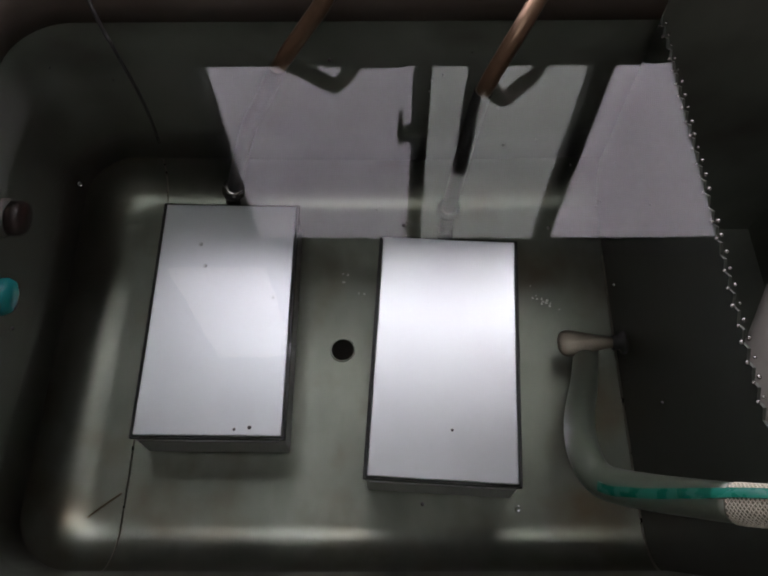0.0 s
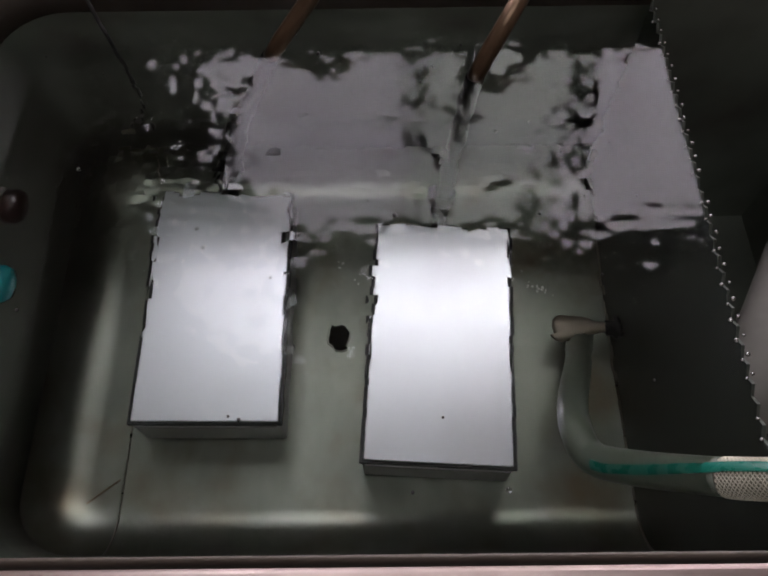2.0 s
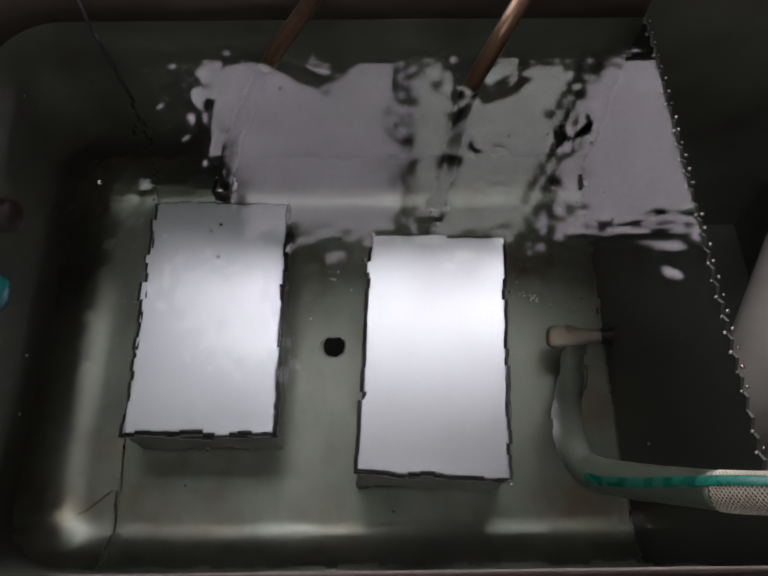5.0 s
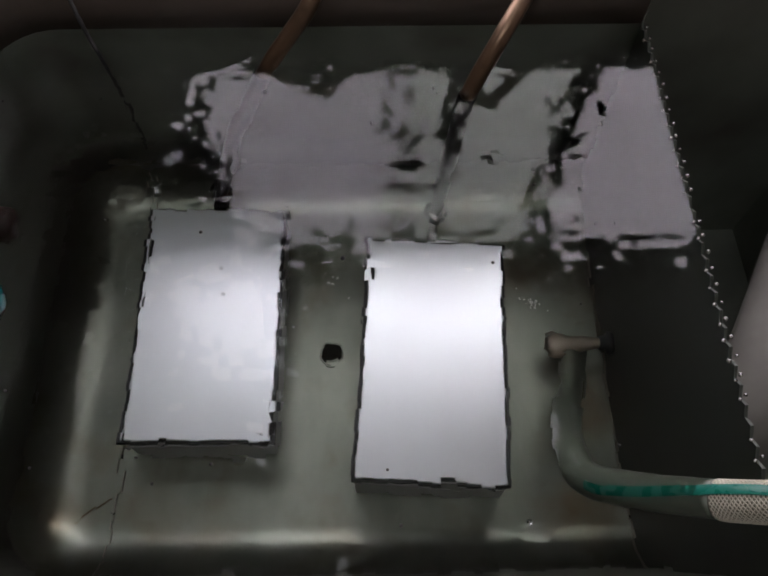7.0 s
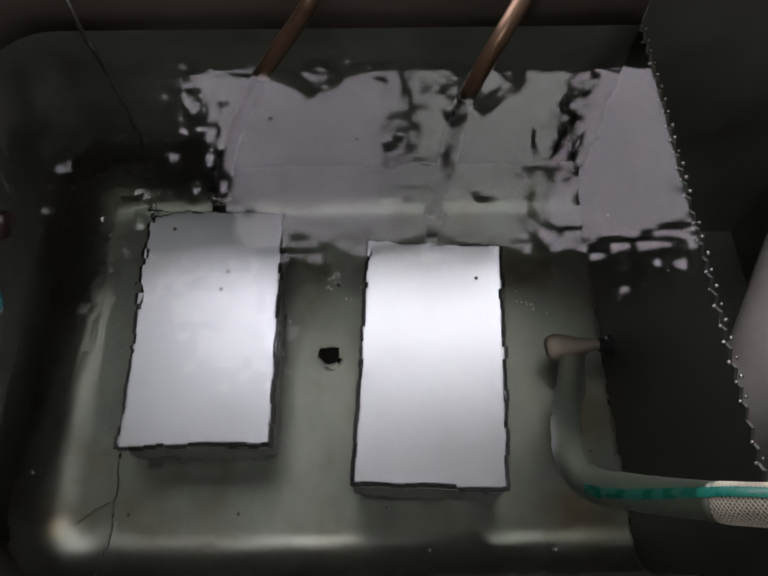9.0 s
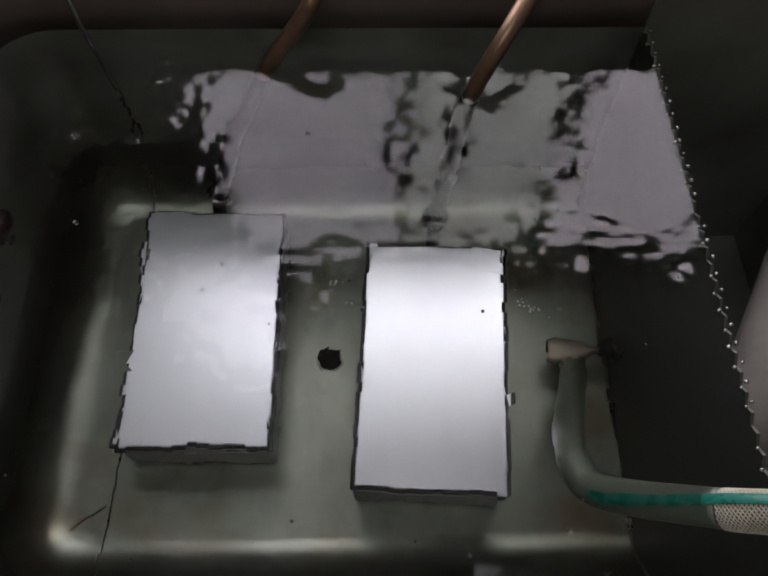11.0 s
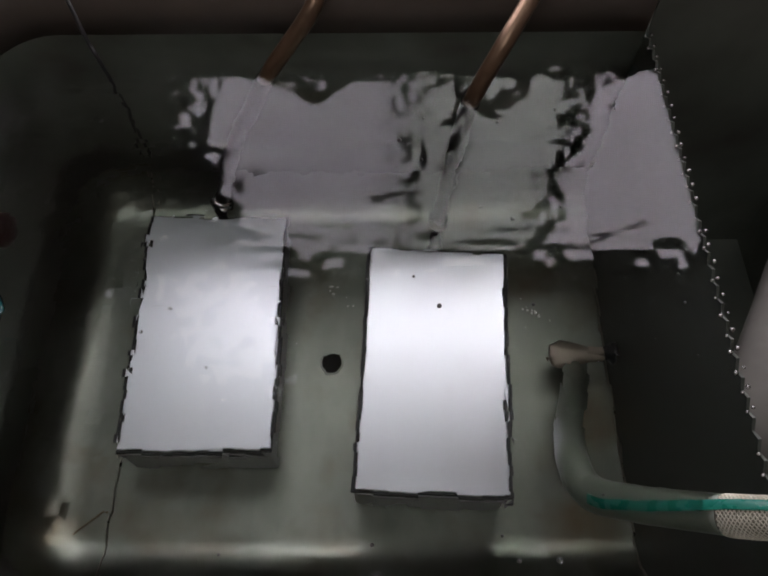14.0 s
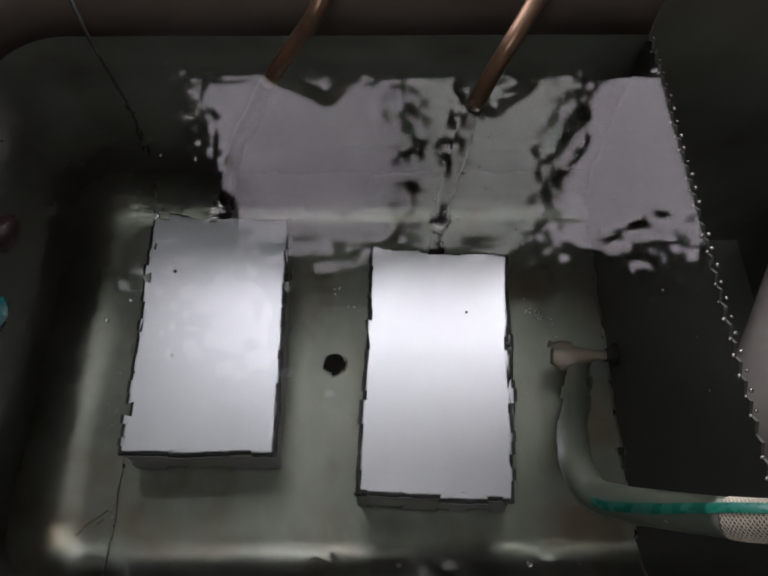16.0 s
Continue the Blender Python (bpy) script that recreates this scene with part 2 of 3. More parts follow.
def wall_light():
    w = tagged(empty("wall_light", pose(-0.387, Y1, 1.235)), "flat white wall light beside the window, switched on", "wall light")
    part("frame", box(bmesh.new(), -0.118, 0.118, -0.030, -0.001, -0.275, 0.275, 0.004), M_FRAME, w)
    part("diffuser", box(bmesh.new(), -0.112, 0.112, -0.038, -0.0305, -0.265, 0.265, 0.003), glow("wall_light_diffuser", (0.93, 0.94, 1.0), 4.2), w, "glowing white diffuser")


# ---- the tank ----
TXL, TXR, TYF, TYR = -0.305, 0.222, 0.026, 0.455   # inner faces
RIM, DEPTH = 0.049, 0.32
FRONT = 0.028                                      # how far the near wall leans in at its foot
CH = 0.44                                          # far side of the overflow chamber


def pan_ring(dl, df, dr, z, rc):
    """One open loop round the left, from far right to near right, at a height."""
    out = []
    xl, yf, yr = TXL + dl, TYF + df, TYR - dr
    for k in range(13):
        out.append(Vector((TXR + (xl + rc - TXR) * k / 12, yr, z)))
    for k in range(1, 9):
        a = math.pi / 2 + math.pi / 2 * k / 8
        out.append(Vector((xl + rc + rc * math.cos(a), yr - rc + rc * math.sin(a), z)))
    for k in range(1, 12):
        out.append(Vector((xl, yr - rc + (yf + rc - yr + rc) * k / 12, z)))
    for k in range(0, 9):
        a = math.pi + math.pi / 2 * k / 8
        out.append(Vector((xl + rc + rc * math.cos(a), yf + rc + rc * math.sin(a), z)))
    for k in range(1, 13):
        out.append(Vector((xl + rc + (TXR - xl - rc) * k / 12, yf, z)))
    return out


def bend(t):
    """Inset and height of the coved foot of the walls, t from 0 (wall) to 1 (floor)."""
    a = t * math.pi / 2
    return 1 - math.cos(a), 1 - math.sin(a)


def sheet(bm, rings):
    vs = [[bm.verts.new(p) for p in r] for r in rings]
    for a, b in zip(vs, vs[1:]):
        for k in range(len(a) - 1):
            bm.faces.new((a[k], a[k + 1], b[k + 1], b[k]))
    return vs


def tank():
    t = tagged(empty("water_tank"), "stainless steel wash tank full of water with a toothed overflow edge", "tank")
    # upright walls and coved foot
    up = bmesh.new()
    sheet(up, [pan_ring(0, FRONT * z / (0.05 - DEPTH), 0, z, 0.05) for z in (0.0, -0.1, -0.2, -DEPTH + 0.05)])
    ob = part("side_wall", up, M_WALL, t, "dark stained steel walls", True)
    so = ob.modifiers.new("thick", "SOLIDIFY")
    so.thickness, so.offset = 0.002, -1
    dry = bmesh.new()
    sheet(dry, [pan_ring(0, 0, 0, z, 0.05) for z in (RIM, 0.02, 0.0005)])
    ob = part("upper_wall", dry, M_UPPER, t, "steel above the water, its brownish light put into the colour", True)
    so = ob.modifiers.new("thick", "SOLIDIFY")
    so.thickness, so.offset = 0.002, -1
    pan = bmesh.new()
    rings = []
    for i in range(11):
        d, z = bend(i / 10)
        rings.append(pan_ring(0.045 * d, FRONT + 0.045 * d, 0.045 * d, -DEPTH + 0.05 * z, 0.05 - 0.02 * d))
    vs = sheet(pan, rings)
    pan.faces.new(vs[-1])
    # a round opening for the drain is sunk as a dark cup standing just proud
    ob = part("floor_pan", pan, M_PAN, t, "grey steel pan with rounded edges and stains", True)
    dr = bmesh.new()
    lathe(dr, [(0.0125, 0.0), (0.0122, 0.0009), (0.0114, 0.0013), (0.0106, 0.0008)], 28, pose(-0.044, 0.261, -DEPTH))
    drain = part("drain", dr, M_PAN, t, "small round drain with a steel lip", True)
    ho = bmesh.new()
    lathe(ho, [(0.0107, 0.0), (0.0107, 0.0012)], 28, pose(-0.044, 0.261, -DEPTH))
    part("hole", ho, M_HOLE, drain, "dark drain hole")
    # welds: along the left of the pan, the mitre in the corner, along the weir
    def foot(x, r, far=True):
        pts = []
        for i in range(10, -1, -1):
            d, z = bend(i / 10)
            pts.append(Vector((x, TYR - 0.045 * d, -DEPTH + 0.05 * z)))
        q = [Vector((p.x, TYF + FRONT + TYR - p.y, p.z)) for p in pts]
        return tube(bmesh.new(), (pts[::-1] if far else []) + [Vector((x, y, -DEPTH)) for y in (0.36, 0.3, 0.2, 0.14)] + q, r, 6)
    part("weld_seam", foot(-0.2335, 0.0010), M_WELD, t, "thin bright weld seam")
    part("weld_seam", foot(TXR - 0.001, 0.0012, False), M_WELD, t, "thin bright weld seam")
    part("weld_stain", tube(bmesh.new(), [Vector(p) for p in ((-0.237, 0.124, -DEPTH), (-0.25, 0.114, -DEPTH + 0.0002), (-0.263, 0.103, -DEPTH + 0.001))], 0.0009, 6), M_STAIN, t, "brown heat-tinted weld line")
    # weir: thin plate with a saw-toothed top
    w = bmesh.new()
    n, pitch = 34, (TYR - TYF) / 34
    top = []
    for i in range(n):
        y = TYF + i * pitch
        top += [(y, 0.0026), (y + pitch * 0.5, -0.0025)]
    top.append((TYR, 0.0026))
    for xo in (0.0, 0.002):
        lo = [w.verts.new((TXR + xo, y, -DEPTH)) for y, z in top]
        hi = [w.verts.new((TXR + xo, y, z)) for y, z in top]
        for k in range(len(top) - 1):
            w.faces.new((lo[k], lo[k + 1], hi[k + 1], hi[k]))
    w.verts.ensure_lookup_table()
    m = len(top)
    for k in range(m - 1):
        w.faces.new((w.verts[m + k], w.verts[m + k + 1], w.verts[3 * m + k + 1], w.verts[3 * m + k]))
    weir = part("weir_plate", w, M_WEIR, t, "steel overflow plate with a saw-toothed edge, shade put into its colour")
    # overflow chamber
    for b in ((CH, CH + 0.003, TYF, TYR, -DEPTH, RIM), (TXR + 0.002, CH, TYR, TYR + 0.003, -DEPTH, RIM),
              (TXR + 0.002, CH, TYF - 0.003, TYF, -DEPTH, RIM), (TXR + 0.002, CH, TYF, TYR, -DEPTH - 0.003, -DEPTH)):
        part("chamber_wall", box(bmesh.new(), *b), M_WALL, t, "dark wall of the empty overflow chamber")
    # rim flange round the top
    rim = bmesh.new()
    box(rim, TXL - 0.035, CH + 0.03, TYR + 0.0035, TYR + 0.04, RIM - 0.006, RIM + 0.002, 0.0015)
    box(rim, TXL - 0.035, CH + 0.03, TYF - 0.045, TYF - 0.0035, RIM - 0.006, RIM + 0.002, 0.0025, 3)
    box(rim, TXL - 0.035, TXL - 0.0025, TYF - 0.003, TYR + 0.003, RIM - 0.006, RIM + 0.002, 0.0015)
    box(rim, CH + 0.0035, CH + 0.03, TYF - 0.003, TYR + 0.003, RIM - 0.006, RIM + 0.002, 0.0015)
    part("rim", rim, M_RIM, t, "folded steel rim with a pinkish reflection in its colour")
    for x in (TXL + 0.03, CH - 0.03):
        for y in (TYF + 0.03, TYR - 0.03):
            part("foot_pad", box(bmesh.new(), x - 0.02, x + 0.02, y - 0.02, y + 0.02, ZF, -DEPTH - 0.003, 0.002), M_BLACK, t)
    return weir


def beads():
    rnd = random.Random(8)
    pitch = (TYR - TYF) / 34
    first = None
    for i in range(34):
        for dx, dy, z in ((-0.0012, -0.15, 0.0004), (0.0042, 0.1, -0.0008)):
            y = TYF + (i + 0.5 + dy + rnd.uniform(-0.08, 0.08)) * pitch
            m = pose(TXR + dx + rnd.uniform(-0.0006, 0.0006), y, z + rnd.uniform(-0.0004, 0.0004), rnd.uniform(-20, 20), rnd.uniform(-20, 20), rnd.uniform(0, 90)) @ Matrix.Scale(rnd.uniform(0.6, 1.15), 4)
            if rnd.random() < 0.15:
                continue
            if first is None:
                bm = bmesh.new()
                bmesh.ops.create_icosphere(bm, subdivisions=2, radius=0.00125)
                for v in bm.verts:
                    v.co.x *= 1.2
                    v.co.z *= 0.85
                first = part("water_bead", bm, M_BEAD, None, "", True)
                tagged(first, "small bright bead of water in a notch of the weir", "water bead", "beads along the weir")
                first.matrix_basis = m
            else:
                copy_thing(first, m)


# ---- the two submerged boxes ----
def sound_box(m, label):
    b = tagged(empty("transducer_box", m), label, "transducer box", "submerged boxes")
    w, l, h = 0.128, 0.228, 0.075
    part("body", box(bmesh.new(), -w / 2, w / 2, -l / 2, l / 2, 0.005, h - 0.003, 0.002), M_BOX, b, "grey steel sides")
    for x in (-0.05, 0.05):
        for y in (-0.08, 0.08):
            part("foot", lathe(bmesh.new(), [(0.009, 0), (0.009, 0.003), (0.007, 0.0056)], 16, pose(x, y, 0.0001)), M_BLACK, b)
    part("gasket", box(bmesh.new(), -w / 2 - 0.0022, w / 2 + 0.0022, -l / 2 - 0.0014, l / 2 + 0.0014, h - 0.0075, h - 0.0028, 0.0008), M_GASKET, b, "thin black edge")
    part("top_plate", box(bmesh.new(), -w / 2 + 0.0012, w / 2 - 0.0012, -l / 2 + 0.0012, l / 2 - 0.0012, h - 0.003, h, 0.0009), M_PLATE, b, "bright satin top plate")
    part("front_lip", box(bmesh.new(), -w / 2 + 0.003, w / 2 - 0.003, -l / 2 - 0.0026, -l / 2 + 0.0008, h - 0.0105, h - 0.0078, 0.0005), M_BOX, b)
    return b


def riser(points, collar, label):
    p = tagged(empty("riser_pipe"), label, "pipe", "riser pipes")
    path = smooth_path(points, 8)
    wet = next(i for i, q in enumerate(path) if q.z > -0.012)
    part("pipe", tube(bmesh.new(), path[wet:], 0.0068, 18), M_COPPER, p, "brown copper", True)
    part("sleeve", tube(bmesh.new(), path[:wet + 1], 0.0074, 18), M_SLEEVE, p, "dark grey sleeve", True)
    c = Vector(collar)
    k = min(range(len(path)), key=lambda i: (path[i] - c).length)
    d = (path[k + 1] - path[k - 1]).normalized().to_track_quat("Z", "Y").to_matrix().to_4x4()
    nut = bmesh.new()
    lathe(nut, [(0.0075, -0.007), (0.0115, -0.006), (0.0120, -0.003), (0.0095, -0.001), (0.0095, 0.002), (0.0118, 0.004), (0.0112, 0.007), (0.0075, 0.008)], 18, Matrix.Translation(path[k]) @ d)
    part("collar", nut, M_CHROME, p, "bright ring nut", True)
    return p


# ---- the hose ----
def hose():
    hs = tagged(empty("braided_hose"), "clear braided hose with a green stripe dipping into the water", "hose")
    pts = [(0.44, 0.050, 0.10), (0.33, 0.056, 0.085), (0.255, 0.062, 0.047), (0.215, 0.067, 0.020), (0.190, 0.075, -0.010), (0.160, 0.087, -0.055), (0.140, 0.099, -0.085),
           (0.134, 0.120, -0.10), (0.145, 0.155, -0.155), (0.167, 0.202, -0.225), (0.188, 0.248, -0.302), (0.193, 0.264, -0.3068)]
    path = smooth_path(pts, 10)
    r = 0.0114
    part("tube", tube(bmesh.new(), path[38:], r, 24), M_HOSE, hs, "cloudy green-grey plastic under water", True)
    part("dry_tube", tube(bmesh.new(), path[:39], r, 24), M_DRY, hs, "pale clear plastic above water", True)
    fr = frames_along(path)
    # stripe: a raised ribbon on the top of the hose
    bm = bmesh.new()
    rows = []
    for p, u, v, w in fr:
        up = Vector((0, 0.22, 1)).lerp(Vector((-0.2, -0.35, 0.9)), max(0.0, min(1.0, (0.21 - p.x) / 0.06)))
        up = (up - w * up.dot(w)).normalized()
        sd = w.cross(up)
        rim = [(a, r + 0.0015) for a in (-0.24, -0.12, 0, 0.12, 0.24)] + [(0.24, r - 0.001), (-0.24, r - 0.001)]
        rows.append([bm.verts.new(p + (up * math.cos(a) + sd * math.sin(a)) * q) for a, q in rim])
    rows = rows[:58]
    for a, b in zip(rows, rows[1:]):
        for k in range(7):
            bm.faces.new((a[k], a[(k + 1) % 7], b[(k + 1) % 7], b[k]))
    bm.faces.new(rows[0])
    bm.faces.new(rows[-1][::-1])
    for v in [v for v in bm.verts if not v.link_faces]:
        bm.verts.remove(v)
    part("stripe", bm, M_STRIPE, hs, "green stripe")
    # braid: crossing threads on the dry length
    length = [0.0]
    for a, b in zip(path, path[1:]):
        length.append(length[-1] + (b - a).length)
    br = bmesh.new()
    for sign in (-1, 1):
        for s in range(22):
            line = []
            for i in range(0, 38):
                p, u, v, w = fr[i]
                for sub in range(4):
                    q = i + sub / 4
                    j, f = int(q), q - int(q)
                    p = fr[j][0].lerp(fr[j + 1][0], f)
                    u, v = fr[j][1], fr[j][2]
                    le = length[j] + (length[j + 1] - length[j]) * f
                    a = sign * le / 0.0075 + 2 * math.pi * s / 22
                    line.append(p + (u * math.cos(a) + v * math.sin(a)) * (r + 0.0001))
            tube(br, line, 0.00036, 4, False)
    tagged(part("braid", br, M_BRAID, hs, "pale crossing threads"), kind="stuff")
    return hs


def spout():
    s = tagged(empty("inlet_spout"), "flared pale metal spout low on the weir plate", "spout")
    bm = bmesh.new()
    rings = []
    for x, hy, hz in ((0.2215, 0.0045, 0.0045), (0.212, 0.0045, 0.0045), (0.202, 0.0062, 0.0052), (0.188, 0.0095, 0.0058), (0.174, 0.0128, 0.0055), (0.167, 0.0130, 0.0050), (0.163, 0.0112, 0.0042), (0.1605, 0.0080, 0.0030), (0.1595, 0.0040, 0.0015)):
        rings.append([bm.verts.new((x, 0.2545 + hy * math.cos(a), -0.283 + hz * math.sin(a))) for a in (2 * math.pi * k / 16 for k in range(16))])
    for a, b in zip(rings, rings[1:]):
        for k in range(16):
            bm.faces.new((a[k], a[(k + 1) % 16], b[(k + 1) % 16], b[k]))
    bm.faces.new(rings[0])
    bm.faces.new(rings[-1][::-1])
    part("flare", bm, M_BRASSY, s, "pale flattened spout", True)
    part("socket", lathe(bmesh.new(), [(0.011, 0), (0.011, 0.004), (0.007, 0.006), (0.007, 0.012)], 20, pose(0.2218, 0.2545, -0.283, 0, -90, 0)), M_GASKET, s, "dark round socket", True)


def knob(name, m, mat, label):
    k = tagged(empty(name, m), label, "knob")
    part("cap", lathe(bmesh.new(), [(0.012, 0.008), (0.015, 0.010), (0.015, 0.018), (0.012, 0.023), (0.005, 0.025)], 24), mat, k, "", True)
    part("skirt", lathe(bmesh.new(), [(0.010, 0.0), (0.017, 0.002), (0.017, 0.007), (0.012, 0.009)], 24), M_GREYPVC, k, "grey plastic skirt", True)


def cable(points, r, label):
    c = part("cable", tube(bmesh.new(), smooth_path(points, 8), r, 8), M_BLACK, None, "", True)
    tagged(c, label, "cable")


def elbow():
    e = tagged(empty("drain_elbow"), "dull grey plastic pipe bend in the overflow chamber", "pipe")
    path = smooth_path([(0.405, 0.37, -0.10), (0.343, 0.262, -0.10), (0.300, 0.190, -0.10), (0.278, 0.152, -0.118), (0.268, 0.138, -0.16), (0.266, 0.135, -0.22), (0.266, 0.135, -0.319)], 8)
    part("bend", tube(bmesh.new(), path, 0.030, 24), M_GREYPVC, e, "", True)
    part("socket", tube(bmesh.new(), [Vector((0.266, 0.135, -0.318)), Vector((0.266, 0.135, -0.28))], 0.036, 24), M_GREYPVC, e, "", True)


# ---- water ----
SEAM = 0.245   # the cells are finer on the far side of this line


def lattice():
    """Two bands of uneven small cells that tile the water's surface: rows of corners."""
    rnd = random.Random(4)
    bands = []
    for y1, y0, ny, nx in ((TYR, SEAM, 42, 106), (SEAM, TYF, 32, 78)):
        dx, dy = (TXR - TXL) / nx, (y1 - y0) / ny
        grid = []
        for j in range(ny + 1):
            row = []
            for i in range(nx + 1):
                jx = 0 if i in (0, nx) else rnd.uniform(-0.36, 0.36) * dx
                jy = 0 if j in (0, ny) else rnd.uniform(-0.36, 0.36) * dy
                row.append((TXL + i * dx + jx, y1 - j * dy + jy))
            grid.append(row)
        bands.append(grid)
    return bands


def water():
    w = tagged(empty("water"), "clear water, still at first and then rippling from the far side", "water", kind="structure")
    out = []
    for grid in lattice():
        for j in range(len(grid) - 1):
            for i in range(len(grid[0]) - 1):
                c = (grid[j][i], grid[j][i + 1], grid[j + 1][i + 1], grid[j + 1][i])
                cx, cy = sum(p[0] for p in c) / 4, sum(p[1] for p in c) / 4
                me = bpy.data.meshes.new("ripple")
                me.from_pydata([(x - cx, y - cy, 0) for x, y in c], [], [(3, 2, 1, 0)])
                me.materials.append(M_WATER)
                ob = new("ripple", me)
                ob.parent = w
                ob.location = (cx, cy, 0)
                out.append((ob, cx, cy))
    return out


def wave_set(seed, count, shortest, spread, slow, fast):
    rnd = random.Random(seed)
    out = []
    for k in range(count):
        lam = shortest + spread * rnd.random() ** 1.6
        a = rnd.uniform(0, 2 * math.pi)
        out.append((2 * math.pi / lam * math.cos(a), 2 * math.pi / lam * math.sin(a), rnd.uniform(slow, fast), rnd.uniform(0, 6.28)))
    return np.array(out)


WAVES = wave_set(11, 24, 0.0105, 0.015, 5, 10)   # the chop
GUSTS = wave_set(17, 6, 0.030, 0.050, 1, 4)      # where it gathers
SRC = (0.03, 0.405)        # where the jet wells up
START, SPEED = 1.08, 0.35  # seconds, metres a second
CREST = 0.0190             # spacing of the first rings


def ramp01(v):
    return max(0.0, min(1.0, v))


def slopes(x, y, ts):
    """Slopes and height of the surface at a place, for an array of times: rings run out first, then chop, strongest on the far side."""
    d = math.hypot(x - SRC[0], y - SRC[1])
    age = np.maximum(ts - START - d / SPEED, 0.0)
    near = 0.0155 + 0.009 * math.exp(-(d / 0.09) ** 2) + 0.005 * ramp01((y - 0.24) / 0.1)
    near += 0.016 * ramp01((-x - 0.08) / 0.09) * ramp01((y - 0.10) / 0.15)
    ph = WAVES[:, :1] * x + WAVES[:, 1:2] * y - WAVES[:, 2:3] * ts + WAVES[:, 3:]
    gu = np.cos(GUSTS[:, :1] * x + GUSTS[:, 1:2] * y - GUSTS[:, 2:3] * ts + GUSTS[:, 3:]).sum(0) / math.sqrt(len(GUSTS) / 2)
    k = np.hypot(WAVES[:, 0], WAVES[:, 1])[:, None]
    s = near * np.minimum(1.0, age / 0.3) * (1 + 0.6 * np.exp(-age / 1.2)) * (0.62 + 0.30 * gu ** 2) * math.sqrt(2.0 / len(WAVES))
    c = np.cos(ph)
    sx, sy = s * 1.4 * (c * WAVES[:, :1] / k).sum(0), s * 1.4 * (c * WAVES[:, 1:2] / k).sum(0)
    z = s * (np.sin(ph) / k).sum(0)
    train = np.where(age < 0.55, np.sin(age / 0.55 * math.pi), 0.0)
    f = 0.024 * train * np.cos(2 * math.pi * age * SPEED / CREST) * math.exp(-d / 0.30)
    return sx + f * (x - SRC[0]) / max(d, 0.01), sy + f * (y - SRC[1]) / max(d, 0.01), z


def specks():
    """Small bubbles that drift on the surface."""
    rnd = random.Random(21)
    out = []
    for k in range(34):
        bm = bmesh.new()
        bmesh.ops.create_icosphere(bm, subdivisions=2, radius=rnd.choice((0.0009, 0.0012, 0.0017)))
        ob = part("bubble", bm, M_SPECK if k % 3 else M_BUBBLE, None, "", True)
        tagged(ob, "tiny dark bubble drifting on the water", "bubble", "drifting bubbles")
        x, y = rnd.uniform(-0.27, 0.2), rnd.uniform(0.06, 0.42)
        ob.location = (x, y, 0.0003)
        out.append((ob, x, y, rnd.uniform(0.004, 0.012), rnd.uniform(0, 6.28)))
    return out


def flakes():
    # small pale chips laid where the steel pan glints
    rnd = random.Random(5)
    for cx, cy, n in ((0.157, 0.313, 13), (-0.036, 0.332, 5)):
        for k in range(n):
            bm = bmesh.new()
            lathe(bm, [(rnd.uniform(0.0008, 0.0020), 0), (0.0005, 0.0006)], 7)
            for v in bm.verts:
                v.co.y *= rnd.uniform(0.4, 1.0)
            ob = part("glint_chip", bm, M_GLINT)
            tagged(ob, "small pale chip standing in for a glint on the pan", "flake", "flakes on the pan")
            u = rnd.uniform(-1, 1)
            ob.matrix_basis = pose(cx + u * 0.013 + rnd.uniform(-0.004, 0.004), cy - u * 0.011 + rnd.uniform(-0.006, 0.006), -DEPTH + 0.0001, 0, 0, rnd.uniform(0, 360))


room()
ceiling_fill()
wall_light()
tank()
beads()
sound_box(pose(-0.1530, 0.274, -DEPTH, 0, 0, -0.2), "submerged steel box with bright satin top beside the coved wall")
sound_box(pose(0.0520, 0.237, -DEPTH, 0, 0, -3.5), "submerged steel box with bright satin top, slightly turned")
riser([(-0.158, 0.386, -0.303), (-0.160, 0.412, -0.298), (-0.159, 0.414, -0.28), (-0.152, 0.414, -0.25), (-0.124, 0.413, -0.13), (-0.104, 0.412, -0.07), (-0.091, 0.4105, -0.026), (-0.081, 0.411, 0.0), (-0.063, 0.419, 0.022), (-0.0455, 0.427, 0.044), (-0.037, 0.447, 0.056), (-0.028, 0.472, 0.0595), (0.0, 0.56, 0.03), (0.01, 0.64, -0.1)], (-0.159, 0.413, -0.265), "brown copper pipe rising from a box and bending over the rim")
riser([(0.059, 0.349, -0.303), (0.060, 0.382, -0.300), (0.061, 0.391, -0.28), (0.062, 0.391, -0.25), (0.068, 0.388, -0.13), (0.071, 0.386, -0.07), (0.073, 0.384, -0.03), (0.078, 0.386, 0.0), (0.095, 0.400, 0.032), (0.114, 0.428, 0.047), (0.138, 0.468, 0.059), (0.15, 0.56, 0.03), (0.155, 0.64, -0.1)], (0.061, 0.391, -0.265), "brown copper pipe rising from a box and bending over the rim")
hose()
spout()
knob("cold_knob", pose(TXL + 0.0055, 0.232, -0.085, 0, 90, 0), M_TEAL, "teal plastic knob on the tank wall")
knob("hot_knob", pose(TXL + 0.0005, 0.300, -0.085, 0, 90, 0), M_RED, "dark red plastic knob on the tank wall")
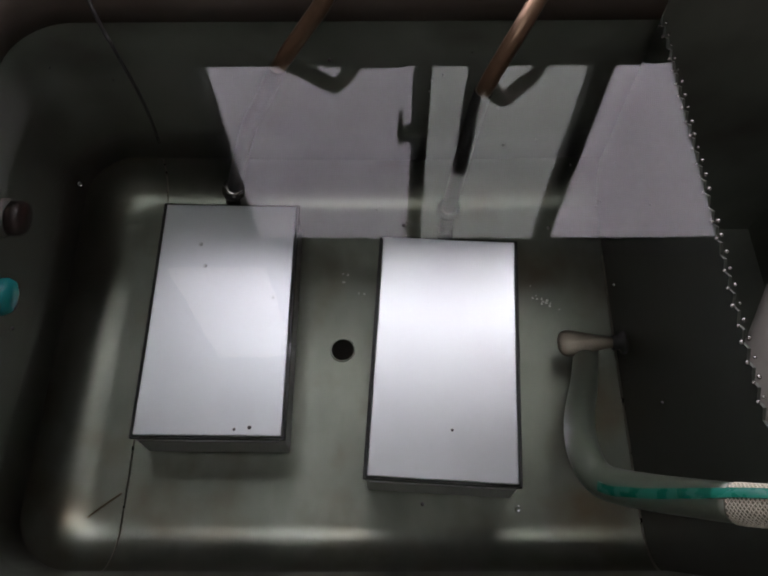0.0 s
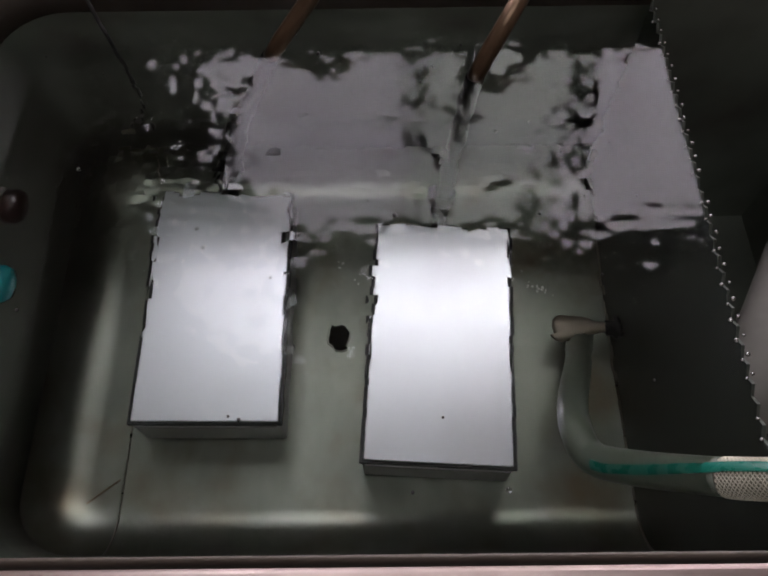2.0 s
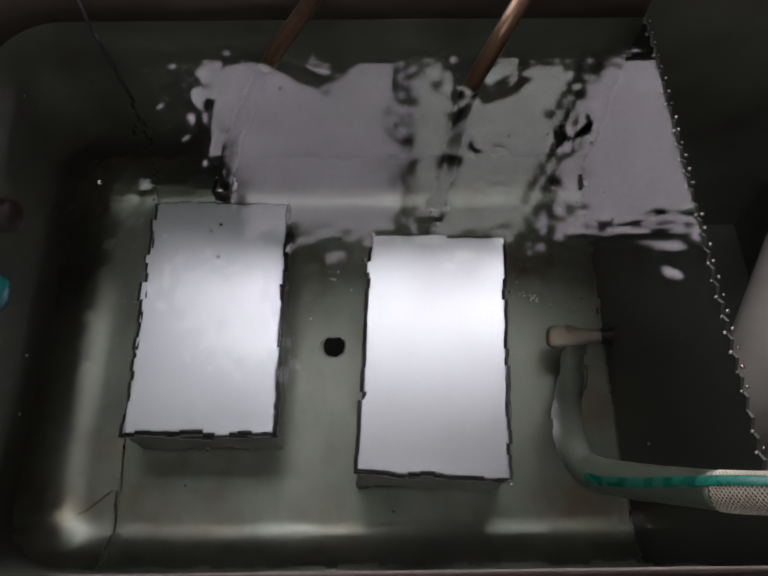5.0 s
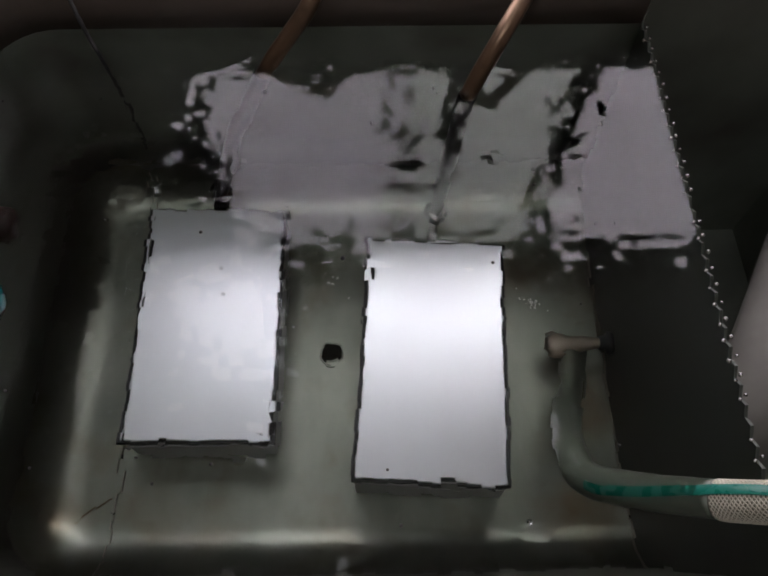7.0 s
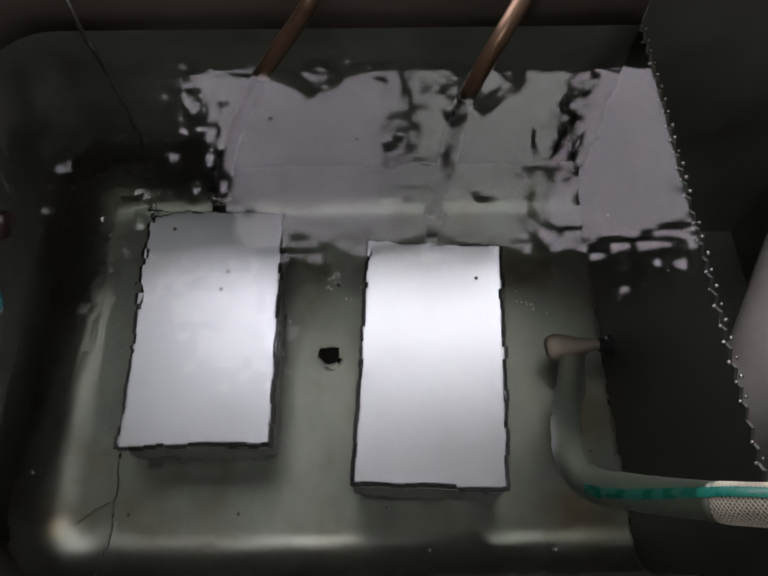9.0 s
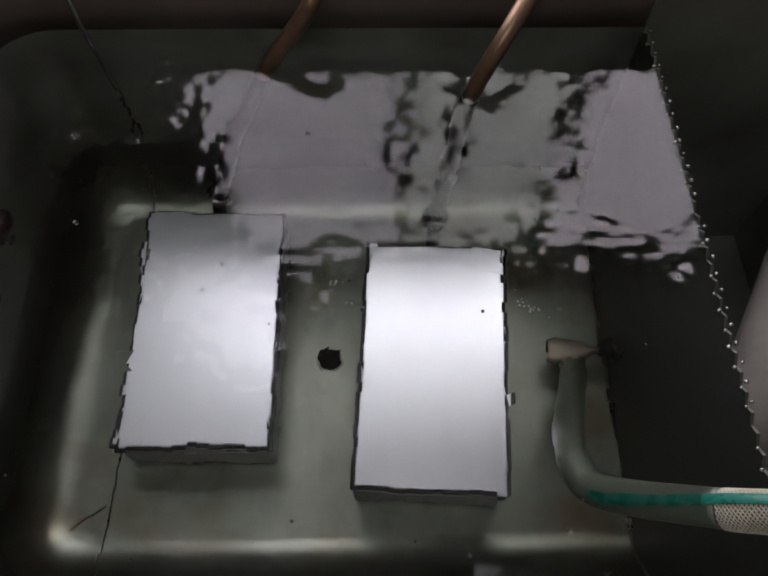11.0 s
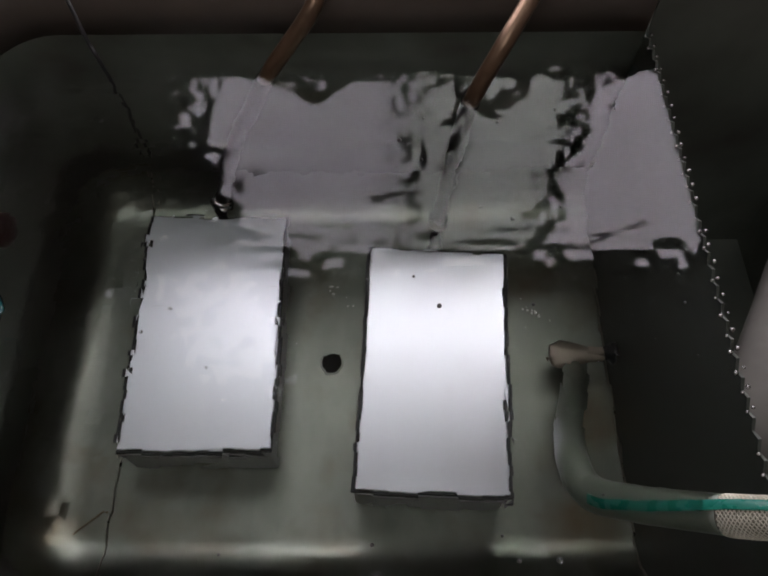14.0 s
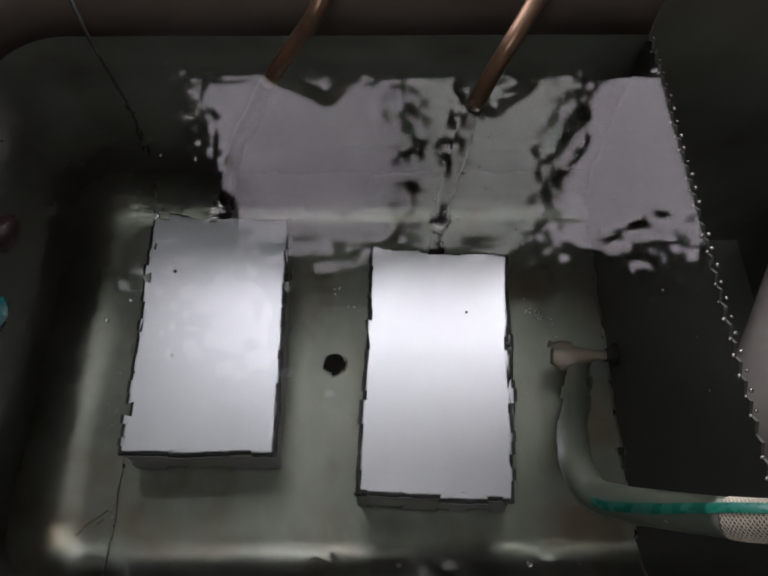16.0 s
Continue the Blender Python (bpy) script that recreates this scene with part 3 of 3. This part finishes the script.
cable([(-0.246, 0.52, 0.053), (-0.240, 0.485, 0.056), (-0.232, 0.450, 0.056), (-0.223, 0.431, 0.039), (-0.217, 0.421, 0.02), (-0.2116, 0.415, 0.0), (-0.213, 0.425, -0.1), (-0.22, 0.435, -0.2)], 0.0016, "thin black cable hanging over the rim into the water")
cable([(-0.085, 0.512, 0.0555), (-0.072, 0.490, 0.060), (-0.05, 0.476, 0.0650), (-0.017, 0.474, 0.0650), (0.012, 0.476, 0.061), (0.030, 0.490, 0.056), (0.04, 0.510, 0.0555)], 0.0042, "thick black cable lying on the rim")
cable([(-0.098, 0.505, 0.0555), (-0.086, 0.478, 0.0555), (-0.056, 0.4655, 0.0555), (-0.017, 0.4635, 0.0555), (0.018, 0.4655, 0.0555), (0.046, 0.478, 0.0555), (0.058, 0.505, 0.0555)], 0.0044, "thick black cable lying flat on the rim")
elbow()
post = tagged(part("conduit", tube(bmesh.new(), smooth_path([(0.094, 0.53, ZF), (0.094, 0.53, 0.05), (0.092, 0.53, 0.2), (0.091, 0.53, 0.30)], 6), lambda t: 0.011 - 0.002 * t, 16), M_BLACK, None, "", True), "black upright conduit standing behind the tank", "conduit")
flakes()
TILES = water()
SPECKS = specks()


def motions():
    for ob, x, y in TILES:
        on = START + math.hypot(x - SRC[0], y - SRC[1]) / SPEED
        first = math.ceil(on * 10 + 0.5) / 10
        ts = [first + 0.1 * k for k in range(7)]
        ts = np.array(ts + [0.25 * k for k in range(math.ceil(ts[-1] * 4 + 0.5), 65)])
        rows = [(0.0, pose(x, y, 0)), (on, pose(x, y, 0))]
        for t, sx, sy, z in zip(ts, *slopes(x, y, ts)):
            rows.append((float(t), pose(x, y, float(z), math.degrees(sy), -math.degrees(sx), 0)))
        walk(ob, rows)
    for ob, x, y, v, a in SPECKS:
        rows = []
        for k in range(17):
            s = max(0.0, k - 1.5)
            px = max(-0.29, min(0.20, x + v * s * math.cos(a + 0.25 * s) * 0.7))
            py = max(0.05, min(0.44, y - v * s * 0.5 + 0.01 * math.sin(a + s)))
            rows.append((float(k), pose(px, py, 0.0003)))
        walk(ob, rows)


motions()
